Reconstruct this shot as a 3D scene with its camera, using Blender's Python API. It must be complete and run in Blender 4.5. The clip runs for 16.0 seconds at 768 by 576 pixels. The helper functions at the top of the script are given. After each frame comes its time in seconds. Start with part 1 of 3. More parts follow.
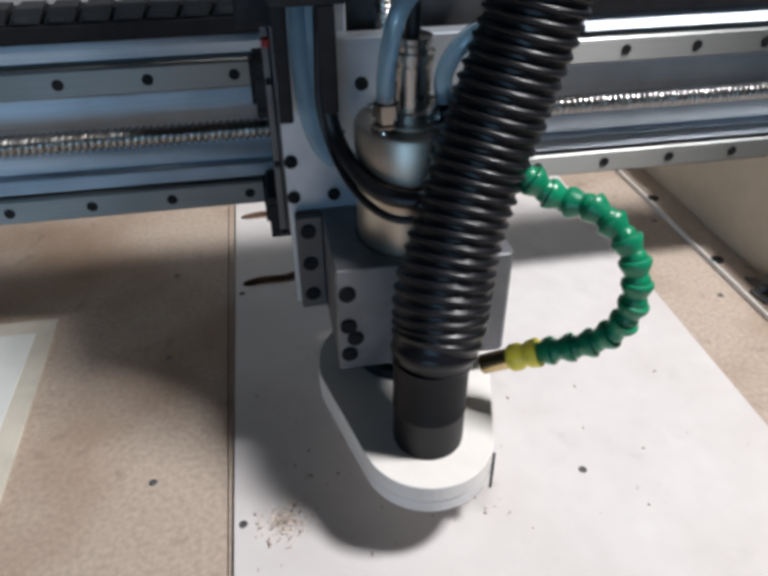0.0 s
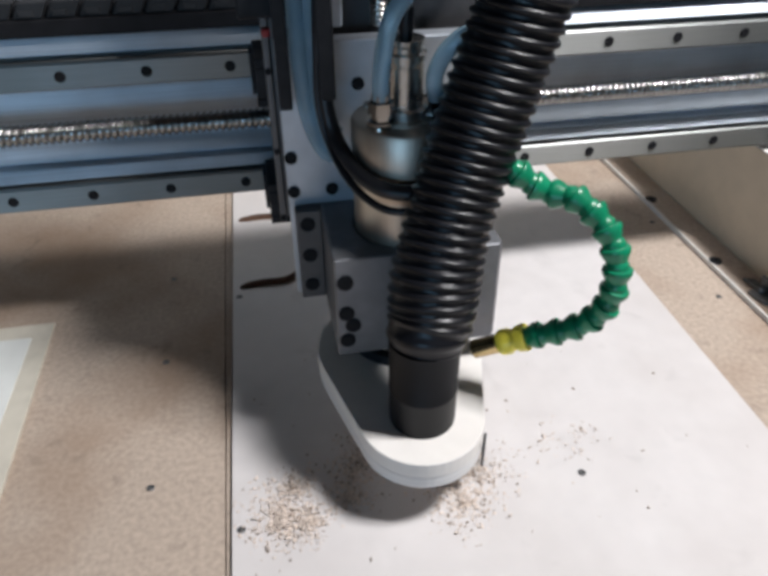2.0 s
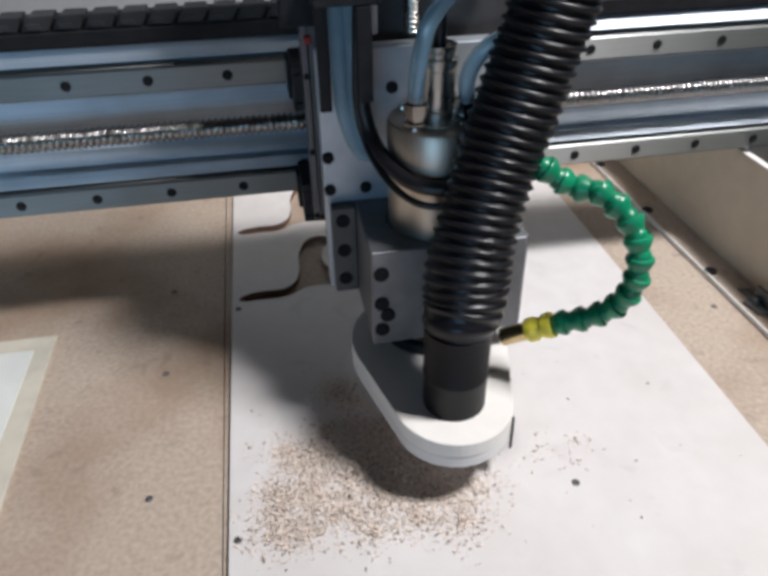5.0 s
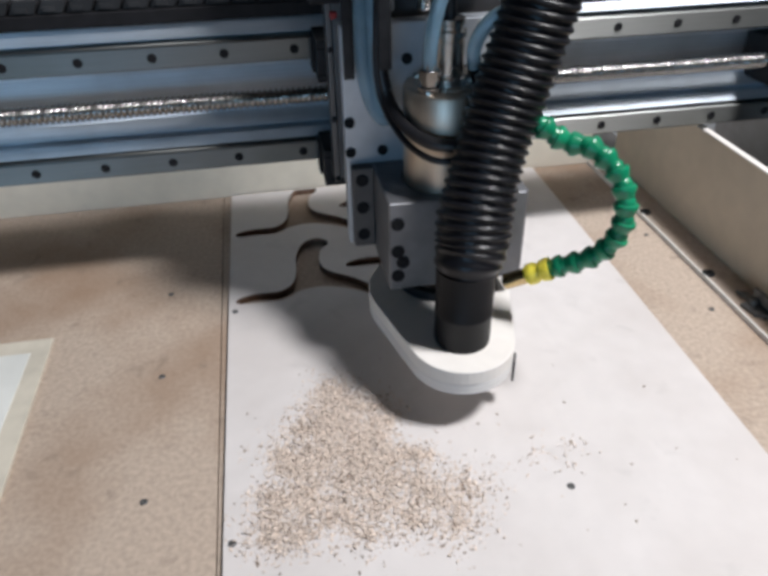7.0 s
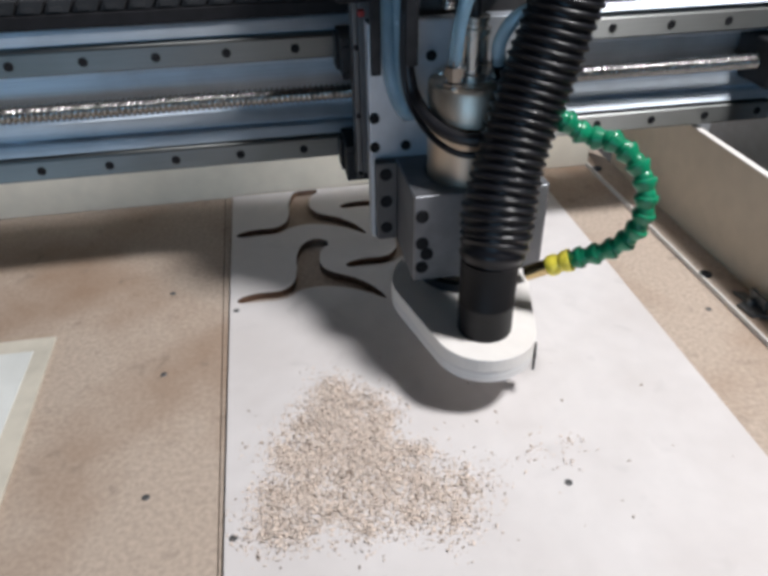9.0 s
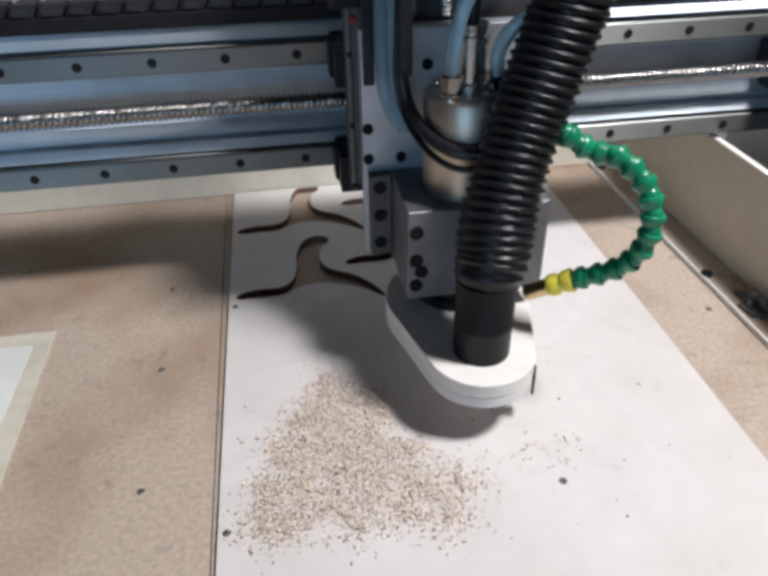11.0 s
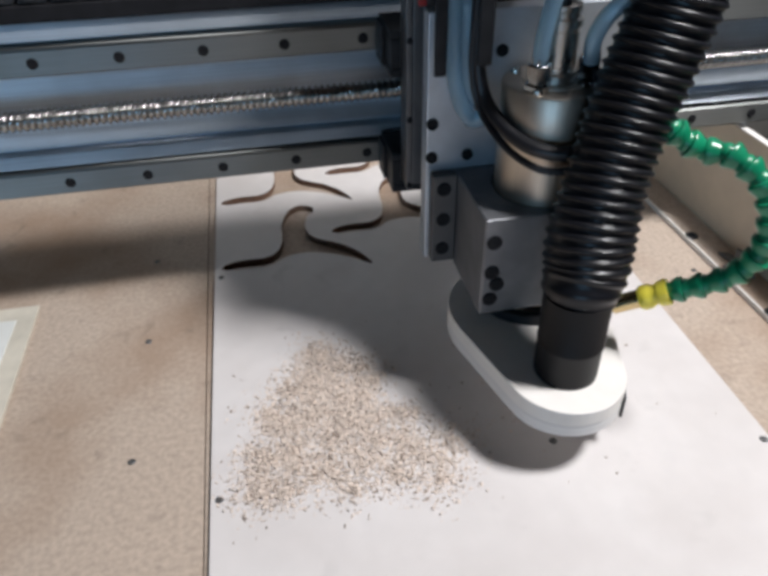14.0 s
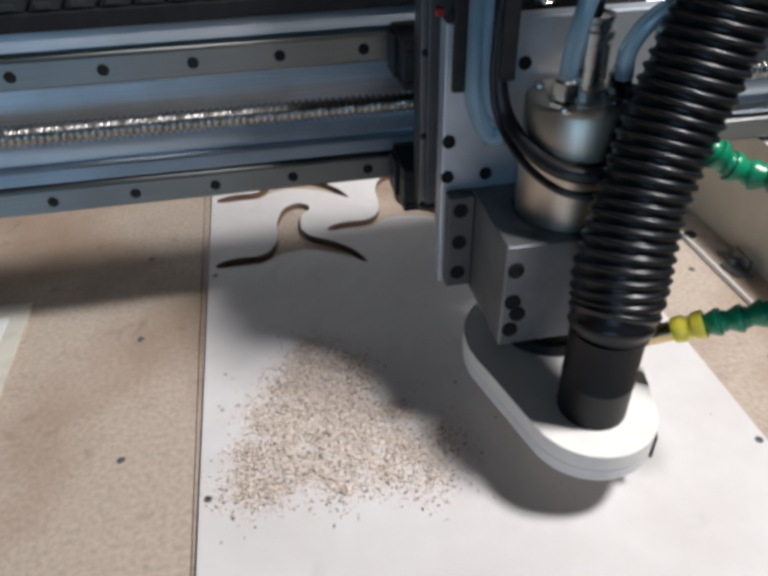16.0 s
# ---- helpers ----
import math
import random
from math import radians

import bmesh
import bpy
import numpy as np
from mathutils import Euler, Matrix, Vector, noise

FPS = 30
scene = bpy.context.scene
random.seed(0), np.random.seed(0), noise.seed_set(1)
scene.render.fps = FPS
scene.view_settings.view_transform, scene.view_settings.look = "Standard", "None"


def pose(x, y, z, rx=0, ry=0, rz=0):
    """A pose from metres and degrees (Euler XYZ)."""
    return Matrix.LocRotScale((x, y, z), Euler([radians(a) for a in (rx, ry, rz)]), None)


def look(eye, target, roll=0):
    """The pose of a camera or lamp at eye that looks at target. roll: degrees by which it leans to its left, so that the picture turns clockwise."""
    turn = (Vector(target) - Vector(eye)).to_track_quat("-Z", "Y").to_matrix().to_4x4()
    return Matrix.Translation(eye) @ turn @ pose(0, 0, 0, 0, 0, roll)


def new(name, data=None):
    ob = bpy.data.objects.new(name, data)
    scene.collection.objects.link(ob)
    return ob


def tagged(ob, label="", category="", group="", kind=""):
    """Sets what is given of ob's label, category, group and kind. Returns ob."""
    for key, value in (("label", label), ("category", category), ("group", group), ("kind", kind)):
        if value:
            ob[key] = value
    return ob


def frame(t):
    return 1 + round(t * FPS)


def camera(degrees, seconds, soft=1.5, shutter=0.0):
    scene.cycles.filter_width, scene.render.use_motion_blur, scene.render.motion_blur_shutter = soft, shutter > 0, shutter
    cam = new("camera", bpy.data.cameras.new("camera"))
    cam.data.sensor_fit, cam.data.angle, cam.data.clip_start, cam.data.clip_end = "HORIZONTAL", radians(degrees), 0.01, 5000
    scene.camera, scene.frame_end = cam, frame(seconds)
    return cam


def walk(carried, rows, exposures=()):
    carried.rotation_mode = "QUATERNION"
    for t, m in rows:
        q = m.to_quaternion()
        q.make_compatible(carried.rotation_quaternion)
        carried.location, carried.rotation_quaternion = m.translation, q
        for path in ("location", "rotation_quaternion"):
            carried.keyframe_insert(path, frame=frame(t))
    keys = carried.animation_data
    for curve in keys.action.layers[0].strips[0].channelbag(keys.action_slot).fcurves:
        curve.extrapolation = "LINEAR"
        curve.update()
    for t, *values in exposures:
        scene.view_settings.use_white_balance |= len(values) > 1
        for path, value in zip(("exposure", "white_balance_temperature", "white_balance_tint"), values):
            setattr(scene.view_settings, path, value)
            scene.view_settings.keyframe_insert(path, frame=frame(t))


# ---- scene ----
cam = camera(58.18, 16.0, soft=3.9)
# seconds, eye x y z, yaw, pitch, roll
PATH = [
    (0, 0.0437, -0.5725, 0.4112, -10.09, -35.82, -0.34),
    (0.5, 0.0435, -0.5713, 0.4113, -10.15, -36.21, -0.64),
    (1, 0.0439, -0.5699, 0.4098, -10.09, -36.24, -0.38),
    (1.5, 0.0433, -0.5667, 0.4102, -10.09, -36.04, -0.47),
    (2, 0.0444, -0.5701, 0.4115, -10.29, -35.75, -0.47),
    (2.5, 0.0448, -0.5744, 0.4136, -9.92, -35.63, -0.9),
    (3, 0.0433, -0.5755, 0.4131, -9.91, -35.45, -0.73),
    (3.5, 0.0443, -0.5740, 0.4143, -10.2, -35.53, -0.45),
    (4, 0.0461, -0.5744, 0.4157, -9.78, -35.06, -0.9),
    (6.5, 0.0559, -0.5768, 0.4176, -9.82, -34.92, -1.21),
    (7, 0.0560, -0.5755, 0.4178, -9.58, -34.86, -1.15),
    (7.5, 0.0557, -0.5765, 0.4170, -9.74, -34.79, -0.91),
    (8, 0.0563, -0.5796, 0.4177, -9.69, -34.79, -1),
    (8.5, 0.0551, -0.5814, 0.4193, -9.54, -34.56, -1.16),
    (9, 0.0547, -0.5825, 0.4178, -9.6, -34.54, -1.03),
    (11.5, 0.0646, -0.5854, 0.4153, -8.79, -34.71, -1.03),
    (12, 0.0653, -0.5872, 0.4133, -9.34, -35.11, -0.97),
    (12.5, 0.0629, -0.5917, 0.4152, -10.28, -35.37, -0.31),
    (13, 0.0605, -0.5955, 0.4127, -10.13, -35.56, -0.73),
    (13.5, 0.0605, -0.5930, 0.4100, -10.4, -36.28, -0.96),
    (14, 0.0603, -0.5867, 0.4086, -10.31, -36.65, -1.3),
    (14.5, 0.0627, -0.5850, 0.4072, -9.93, -36.65, -1.23),
    (15, 0.0643, -0.5828, 0.4074, -10.08, -36.58, -1.18),
    (15.5, 0.0682, -0.5829, 0.4073, -10.31, -36.88, -1.21),
    (16, 0.0694, -0.5856, 0.4051, -9.89, -36.7, -1.42),
]
MOVES = [  # seconds, carriage x, gantry y, lift
    (0, 0.0562, -0.0720, 0.0071),
    (0.5, 0.0559, -0.0714, 0.0001),
    (1, 0.0462, -0.0663, 0.0002),
    (1.5, 0.0467, -0.0519, 0.0002),
    (2, 0.0597, -0.0467, 0.0001),
    (2.5, 0.0780, -0.0475, -0.0000),
    (3, 0.0795, -0.0462, 0.0000),
    (3.5, 0.0804, -0.0466, -0.0000),
    (4, 0.0821, -0.0462, -0.0001),
    (6.5, 0.1109, 0.0254, -0.0002),
    (7, 0.1181, 0.0393, -0.0003),
    (7.5, 0.1250, 0.0472, -0.0002),
    (8, 0.1372, 0.0470, -0.0002),
    (8.5, 0.1382, 0.0468, -0.0003),
    (9, 0.1388, 0.0460, -0.0002),
    (11.5, 0.1297, 0.0016, -0.0001),
    (12, 0.1332, -0.0170, 0.0000),
    (12.5, 0.1501, -0.0342, -0.0001),
    (13, 0.1637, -0.0459, 0.0000),
    (13.5, 0.1741, -0.0543, 0.0002),
    (14, 0.1753, -0.0552, 0.0003),
    (14.5, 0.1763, -0.0573, 0.0004),
    (15, 0.1773, -0.0604, 0.0004),
    (15.5, 0.1863, -0.0801, 0.0004),
    (16, 0.1825, -0.0919, 0.0005),
]
walk(cam, [(t, pose(x, y, z, 0, 0, yaw) @ pose(0, 0, 0, 90 + pitch) @ pose(0, 0, 0, 0, 0, roll))
           for t, x, y, z, yaw, pitch, roll in PATH])

# ---- light ----
world = bpy.data.worlds.new("workshop_air")
scene.world = world
world.use_nodes = True
world.node_tree.nodes["Background"].inputs[0].default_value = (0.75, 0.85, 1.0, 1)
world.node_tree.nodes["Background"].inputs[1].default_value = 0.10


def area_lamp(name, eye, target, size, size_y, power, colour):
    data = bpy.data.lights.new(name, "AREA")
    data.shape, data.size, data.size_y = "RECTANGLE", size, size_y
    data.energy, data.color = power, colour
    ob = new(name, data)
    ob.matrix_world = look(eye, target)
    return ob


# work lamp above and to the right of the bench, then two added fills without fixtures
area_lamp("work_lamp", (0.86, -0.51, 1.50), (0.15, -0.1, 0), 0.24, 0.24, 35.0, (0.99, 0.98, 1.0))
# added weak warm fill under the ceiling, lifts the shadows
area_lamp("warm_fill", (0.6, -0.6, 2.5), (0.2, -0.1, 0), 1.7, 1.7, 1.1, (1.0, 0.62, 0.42))
# added low blue fill from behind, brightens upright metal; the wall has no window
area_lamp("blue_fill", (-0.7, -3.15, 0.38), (0.0, 0.0, 0.22), 2.2, 0.64, 25.0, (0.36, 0.66, 1.0))

# ---- materials ----


def material(name, colour, rough=0.5, metal=0.0, spread=0.12, scale=40.0, bump=0.1, stains=0.0, stain_scale=6.0,
             stretch=(1, 1, 1), coat=0.0, transmission=0.0, per_object=0.0, stain_colour=None, bump_size=0.001, brushed=0.0, spots=0.0, spot_scale=38.0):
    m = bpy.data.materials.new(name)
    m.use_nodes = True
    nt = m.node_tree
    n, l = nt.nodes, nt.links
    b = n["Principled BSDF"]
    b.inputs["Roughness"].default_value = rough
    b.inputs["Metallic"].default_value = metal
    b.inputs["Coat Weight"].default_value = coat
    b.inputs["Transmission Weight"].default_value = transmission
    b.inputs["Anisotropic"].default_value = brushed
    b.inputs["Anisotropic Rotation"].default_value = 0.25
    tc = n.new("ShaderNodeTexCoord")
    mp = n.new("ShaderNodeMapping")
    mp.inputs["Scale"].default_value = stretch
    l.new(tc.outputs["Object"], mp.inputs["Vector"])
    fine = n.new("ShaderNodeTexNoise")
    fine.inputs["Scale"].default_value = scale
    fine.inputs["Detail"].default_value = 6
    l.new(mp.outputs[0], fine.inputs["Vector"])
    ramp = n.new("ShaderNodeValToRGB")
    lo = [max(0, c * (1 - spread)) for c in colour]
    hi = [min(1, c * (1 + spread)) for c in colour]
    ramp.color_ramp.elements[0].position, ramp.color_ramp.elements[1].position = 0.3, 0.7
    ramp.color_ramp.elements[0].color, ramp.color_ramp.elements[1].color = (*lo, 1), (*hi, 1)
    l.new(fine.outputs["Fac"], ramp.inputs[0])
    out = ramp.outputs[0]
    if stains:
        big = n.new("ShaderNodeTexNoise")
        big.inputs["Scale"].default_value = stain_scale
        big.inputs["Detail"].default_value = 4
        l.new(tc.outputs["Object"], big.inputs["Vector"])
        rr = n.new("ShaderNodeMapRange")
        rr.inputs[1].default_value, rr.inputs[2].default_value = 0.45, 0.72
        rr.inputs[3].default_value, rr.inputs[4].default_value = 0, stains
        l.new(big.outputs["Fac"], rr.inputs[0])
        mix = n.new("ShaderNodeMixRGB")
        sc = stain_colour or [c * 0.5 for c in colour]
        mix.inputs[2].default_value = (*sc, 1)
        l.new(rr.outputs[0], mix.inputs[0])
        l.new(out, mix.inputs[1])
        out = mix.outputs[0]
        rough_mix = n.new("ShaderNodeMapRange")
        rough_mix.inputs[3].default_value, rough_mix.inputs[4].default_value = rough, min(1, rough + 0.2)
        l.new(big.outputs["Fac"], rough_mix.inputs[0])
        l.new(rough_mix.outputs[0], b.inputs["Roughness"])
    if spots:
        dots = n.new("ShaderNodeTexNoise")
        dots.inputs["Scale"].default_value = spot_scale
        dots.inputs["Detail"].default_value = 2
        dots.inputs["Distortion"].default_value = 0.6
        l.new(tc.outputs["Object"], dots.inputs["Vector"])
        cut = n.new("ShaderNodeMapRange")
        cut.inputs[1].default_value, cut.inputs[2].default_value = 0.63, 0.74
        cut.inputs[3].default_value, cut.inputs[4].default_value = 0, spots
        l.new(dots.outputs["Fac"], cut.inputs[0])
        dab = n.new("ShaderNodeMixRGB")
        dab.inputs[2].default_value = (*[c * 0.38 for c in colour], 1)
        l.new(cut.outputs[0], dab.inputs[0])
        l.new(out, dab.inputs[1])
        out = dab.outputs[0]
    if per_object:
        oi = n.new("ShaderNodeObjectInfo")
        hs = n.new("ShaderNodeHueSaturation")
        mr = n.new("ShaderNodeMapRange")
        mr.inputs[3].default_value, mr.inputs[4].default_value = 1 - per_object, 1 + per_object
        l.new(oi.outputs["Random"], mr.inputs[0])
        l.new(mr.outputs[0], hs.inputs["Value"])
        l.new(out, hs.inputs["Color"])
        out = hs.outputs[0]
    l.new(out, b.inputs["Base Color"])
    if bump:
        bp = n.new("ShaderNodeBump")
        bp.inputs["Strength"].default_value = bump
        bp.inputs["Distance"].default_value = bump_size
        l.new(fine.outputs["Fac"], bp.inputs["Height"])
        l.new(bp.outputs[0], b.inputs["Normal"])
    return m


MDF = material("mdf", (0.46, 0.375, 0.305), 0.75, spread=0.15, scale=230, bump=0.22, stains=1.0, stain_scale=5.0, spots=0.38,
               stain_colour=(0.285, 0.185, 0.12))
LAMINATE = material("white_laminate", (0.668, 0.638, 0.626), 0.5, spread=0.03, scale=60, bump=0.04, stains=0.6, stain_scale=7, spots=0.14, spot_scale=26,
                    stain_colour=(0.555, 0.515, 0.495))
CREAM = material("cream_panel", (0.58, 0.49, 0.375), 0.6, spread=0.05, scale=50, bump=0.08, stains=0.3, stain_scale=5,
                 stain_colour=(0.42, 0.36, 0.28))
# paler copy of the cream: the back panel's brighter light is in the colour
LIT_CREAM = material("lit_cream_panel", (0.74, 0.68, 0.57), 0.5, spread=0.05, scale=50, bump=0.08, stains=0.3, stain_scale=5,
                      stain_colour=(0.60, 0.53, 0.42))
ALU = material("aluminium", (0.74, 0.81, 0.88), 0.56, 0.80, spread=0.10, scale=30, bump=0.06, stretch=(0.4, 30, 30), stains=0.6,
               stain_scale=14, stain_colour=(0.50, 0.54, 0.58), brushed=0.95)
ALU_MATT = material("anodised_aluminium", (0.55, 0.59, 0.64), 0.42, 0.85, spread=0.06, scale=80, bump=0.05, stains=0.5, stain_scale=16,
                    stain_colour=(0.38, 0.42, 0.47))
# darker aluminium: the clamp's shade and dark reflection are in its colour
CLAMP = material("shaded_clamp_aluminium", (0.23, 0.235, 0.25), 0.46, 0.8, spread=0.08, scale=90, bump=0.08, stains=0.5, stain_scale=22,
                 stain_colour=(0.15, 0.15, 0.16))
# flange colour carries the shade beside the clamp block
SHADED_FLANGE = material("shaded_flange_aluminium", (0.13, 0.125, 0.125), 0.5, 0.6, spread=0.12, scale=80, bump=0.06, stains=0.4, stain_scale=20)
RAIL = material("ground_steel", (0.29, 0.30, 0.295), 0.42, 1.0, spread=0.08, scale=30, bump=0.03, stretch=(0.5, 30, 30), stains=0.5,
                stain_colour=(0.17, 0.165, 0.14), brushed=0.85)
CHROME = material("polished_steel", (0.72, 0.70, 0.66), 0.17, 1.0, spread=0.05, scale=60, bump=0.03, stains=0.3, stain_scale=30,
                  stain_colour=(0.5, 0.47, 0.42))
SPINDLE = material("brushed_stainless_steel", (0.64, 0.56, 0.47), 0.43, 0.95, spread=0.05, scale=30, bump=0.05, stretch=(20, 20, 1))
DARK_CHROME = material("dark_chrome", (0.36, 0.37, 0.38), 0.14, 1.0, spread=0.1, scale=60, bump=0.03)
BLACK = material("black_steel", (0.022, 0.023, 0.026), 0.5, 0.2, spread=0.25, scale=90, bump=0.1)
RUBBER = material("black_hose_plastic", (0.006, 0.0065, 0.009), 0.25, spread=0.2, scale=70, bump=0.08, stains=0.3, stain_scale=18,
                  stain_colour=(0.012, 0.012, 0.014))
CUFF = material("dark_grey_cuff_rubber", (0.0050, 0.0055, 0.0070), 0.5, spread=0.15, scale=90, bump=0.1)
CABLE = material("cable_sheath", (0.014, 0.014, 0.017), 0.4, spread=0.2, scale=80, bump=0.05)
PAINTED = material("white_painted_plywood", (0.80, 0.77, 0.73), 0.55, spread=0.03, scale=70, bump=0.1, stains=0.25, stain_scale=20,
                   stain_colour=(0.66, 0.60, 0.55))
GREEN = material("green_plastic", (0.006, 0.22, 0.105), 0.30, spread=0.12, scale=60, bump=0.05, per_object=0.12)
YELLOW = material("yellow_plastic", (0.90, 0.76, 0.08), 0.34, spread=0.06, scale=60, bump=0.05)
BRASS = material("brass", (0.60, 0.46, 0.24), 0.25, 1.0, spread=0.08, scale=60, bump=0.04)
BLUE = material("blue_tube_polyurethane", (0.44, 0.68, 0.84), 0.14, spread=0.10, scale=60, bump=0.04, transmission=0.65)
THREAD = material("oiled_screw_steel", (0.42, 0.41, 0.395), 0.27, 1.0, spread=0.06, scale=30, bump=0.0)
CORE = material("dark_board_core", (0.17, 0.10, 0.068), 0.85, spread=0.25, scale=200, bump=0.3)
PLATE_STEEL = material("dark_plate_steel", (0.16, 0.16, 0.165), 0.36, 0.9, spread=0.12, scale=60, bump=0.05, stains=0.5, stain_scale=18)
BOLT = material("blackened_steel_bolt", (0.012, 0.012, 0.014), 0.7, spread=0.3, scale=90)
SCREW = material("zinc_screw", (0.14, 0.14, 0.14), 0.5, 0.6, spread=0.3, scale=200)
CHAIN = material("grey_black_chain_plastic", (0.028, 0.029, 0.031), 0.55, spread=0.25, scale=60, bump=0.08, per_object=0.25)
DUST = material("sawdust", (0.67, 0.575, 0.50), 0.9, spread=0.30, scale=300, bump=0.2)
CHIP = material("dark_chip", (0.33, 0.26, 0.21), 0.9, spread=0.4, scale=300, bump=0.2)
# for unseen walls and ceiling, kept dark so little light bounces back
DARK_WALL = material("low_bounce_wall", (0.07, 0.068, 0.065), 0.85, spread=0.08, scale=8, bump=0.1, stains=0.4, stain_scale=1.5)
PLASTER = material("workshop_plaster", (0.60, 0.63, 0.66), 0.85, spread=0.05, scale=8, bump=0.1, stains=0.3, stain_scale=1.5)
CONCRETE = material("concrete", (0.14, 0.135, 0.13), 0.85, spread=0.15, scale=12, bump=0.2, stains=0.4, stain_scale=2)
RED = material("red_plastic", (0.30, 0.02, 0.02), 0.5, spread=0.1)
PVC = material("sheet_pvc", (0.76, 0.78, 0.75), 0.3, spread=0.03, scale=40, bump=0.03, stains=0.35, stain_scale=12)
PVC_EDGE = material("masking_paper", (0.62, 0.58, 0.49), 0.7, spread=0.05, scale=60, bump=0.1, stains=0.4, stain_scale=25)
PLY = material("plywood_edge", (0.74, 0.72, 0.70), 0.65, spread=0.1, scale=50, bump=0.15, stretch=(0.4, 0.4, 14))

RUBBER.node_tree.nodes["Principled BSDF"].inputs["Specular IOR Level"].default_value = 0.36
for dull in (BOLT, CHAIN, BLACK, CUFF):
    dull.node_tree.nodes["Principled BSDF"].inputs["Specular IOR Level"].default_value = 0.22

# ---- mesh helpers ----


def thing(name, label, category, group="", kind=""):
    return tagged(new(name), label, category, group, kind)


def part(name, bm, mat, parent=None, label="", smooth=False, m=None):
    bmesh.ops.recalc_face_normals(bm, faces=bm.faces)
    me = bpy.data.meshes.new(name)
    if smooth:
        for f in bm.faces:
            f.smooth = True
    bm.to_mesh(me)
    bm.free()
    for x in (mat if isinstance(mat, (list, tuple)) else [mat]):
        me.materials.append(x)
    if smooth:
        me.set_sharp_from_angle(angle=radians(38))
    ob = new(name, me)
    if parent:
        ob.parent = parent
    if m is not None:
        ob.matrix_basis = m
    if label:
        ob["label"] = label
    return ob


def box_into(bm, x0, x1, y0, y1, z0, z1, bevel=0.0):
    r = bmesh.ops.create_cube(bm, size=1.0, matrix=Matrix.Translation(((x0 + x1) / 2, (y0 + y1) / 2, (z0 + z1) / 2))
                              @ Matrix.Diagonal((x1 - x0, y1 - y0, z1 - z0, 1)))
    if bevel:
        vs = set(r["verts"])
        es = [e for e in bm.edges if e.verts[0] in vs and e.verts[1] in vs]
        bmesh.ops.bevel(bm, geom=es, offset=bevel, segments=2, profile=0.5, affect="EDGES")


def box(x0, x1, y0, y1, z0, z1, bevel=0.0):
    bm = bmesh.new()
    box_into(bm, x0, x1, y0, y1, z0, z1, bevel)
    return bm


def prism(points, z0, z1, bevel=0.0):
    """An outline in plan, raised from z0 to z1."""
    bm = bmesh.new()
    lower = [bm.verts.new((x, y, z0)) for x, y in points]
    f = bm.faces.new(lower)
    top = bmesh.ops.extrude_face_region(bm, geom=[f])
    vs = [v for v in top["geom"] if isinstance(v, bmesh.types.BMVert)]
    bmesh.ops.translate(bm, verts=vs, vec=(0, 0, z1 - z0))
    if bevel:
        es = [e for e in bm.edges if abs(e.verts[0].co.z - e.verts[1].co.z) < 1e-6]
        bmesh.ops.bevel(bm, geom=es, offset=bevel, segments=2, profile=0.5, affect="EDGES")
    return bm


def lathe(profile, steps=32):
    """A profile of (radius, height) turned round z."""
    bm = bmesh.new()
    rings = []
    for r, z in profile:
        if r < 1e-6:
            rings.append([bm.verts.new((0, 0, z))])
        else:
            rings.append([bm.verts.new((r * math.cos(2 * math.pi * k / steps), r * math.sin(2 * math.pi * k / steps), z))
                          for k in range(steps)])
    for a, b in zip(rings, rings[1:]):
        for k in range(steps):
            k2 = (k + 1) % steps
            if len(a) == 1 and len(b) > 1:
                bm.faces.new((a[0], b[k2], b[k]))
            elif len(b) == 1 and len(a) > 1:
                bm.faces.new((a[k], a[k2], b[0]))
            elif len(a) > 1:
                bm.faces.new((a[k], a[k2], b[k2], b[k]))
    return bm


def smooth_path(points, per=12):
    pts = [Vector(p) for p in points]
    pts = [2 * pts[0] - pts[1]] + pts + [2 * pts[-1] - pts[-2]]
    out = []
    for i in range(1, len(pts) - 2):
        a, b, c, d = pts[i - 1:i + 3]
        for k in range(per):
            u = k / per
            out.append(0.5 * (2 * b + (c - a) * u + (2 * a - 5 * b + 4 * c - d) * u * u + (3 * b - a - 3 * c + d) * u ** 3))
    return out + [pts[-2]]


def even_path(points, step):
    fine = smooth_path(points, 40)
    out, left = [fine[0]], step
    for a, b in zip(fine, fine[1:]):
        length = (b - a).length
        while left <= length:
            out.append(a.lerp(b, left / length))
            left += step
        left -= length
    return out


def tube(path, radius, steps=16, wave=None):
    """A round tube along even points; wave(distance, angle) adds to the radius."""
    bm = bmesh.new()
    rings, up, dist = [], None, 0.0
    for i, p in enumerate(path):
        t = (path[min(i + 1, len(path) - 1)] - path[max(i - 1, 0)]).normalized()
        if up is None:
            up = t.orthogonal().normalized()
        up = (up - t * up.dot(t)).normalized()
        side = t.cross(up)
        if i:
            dist += (p - path[i - 1]).length
        ring = []
        for k in range(steps):
            a = 2 * math.pi * k / steps
            r = radius + (wave(dist, a) if wave else 0)
            ring.append(bm.verts.new(p + r * (math.cos(a) * up + math.sin(a) * side)))
        rings.append(ring)
    for a, b in zip(rings, rings[1:]):
        for k in range(steps):
            bm.faces.new((a[k], a[(k + 1) % steps], b[(k + 1) % steps], b[k]))
    bm.faces.new(rings[0])
    bm.faces.new(rings[-1])
    return bm


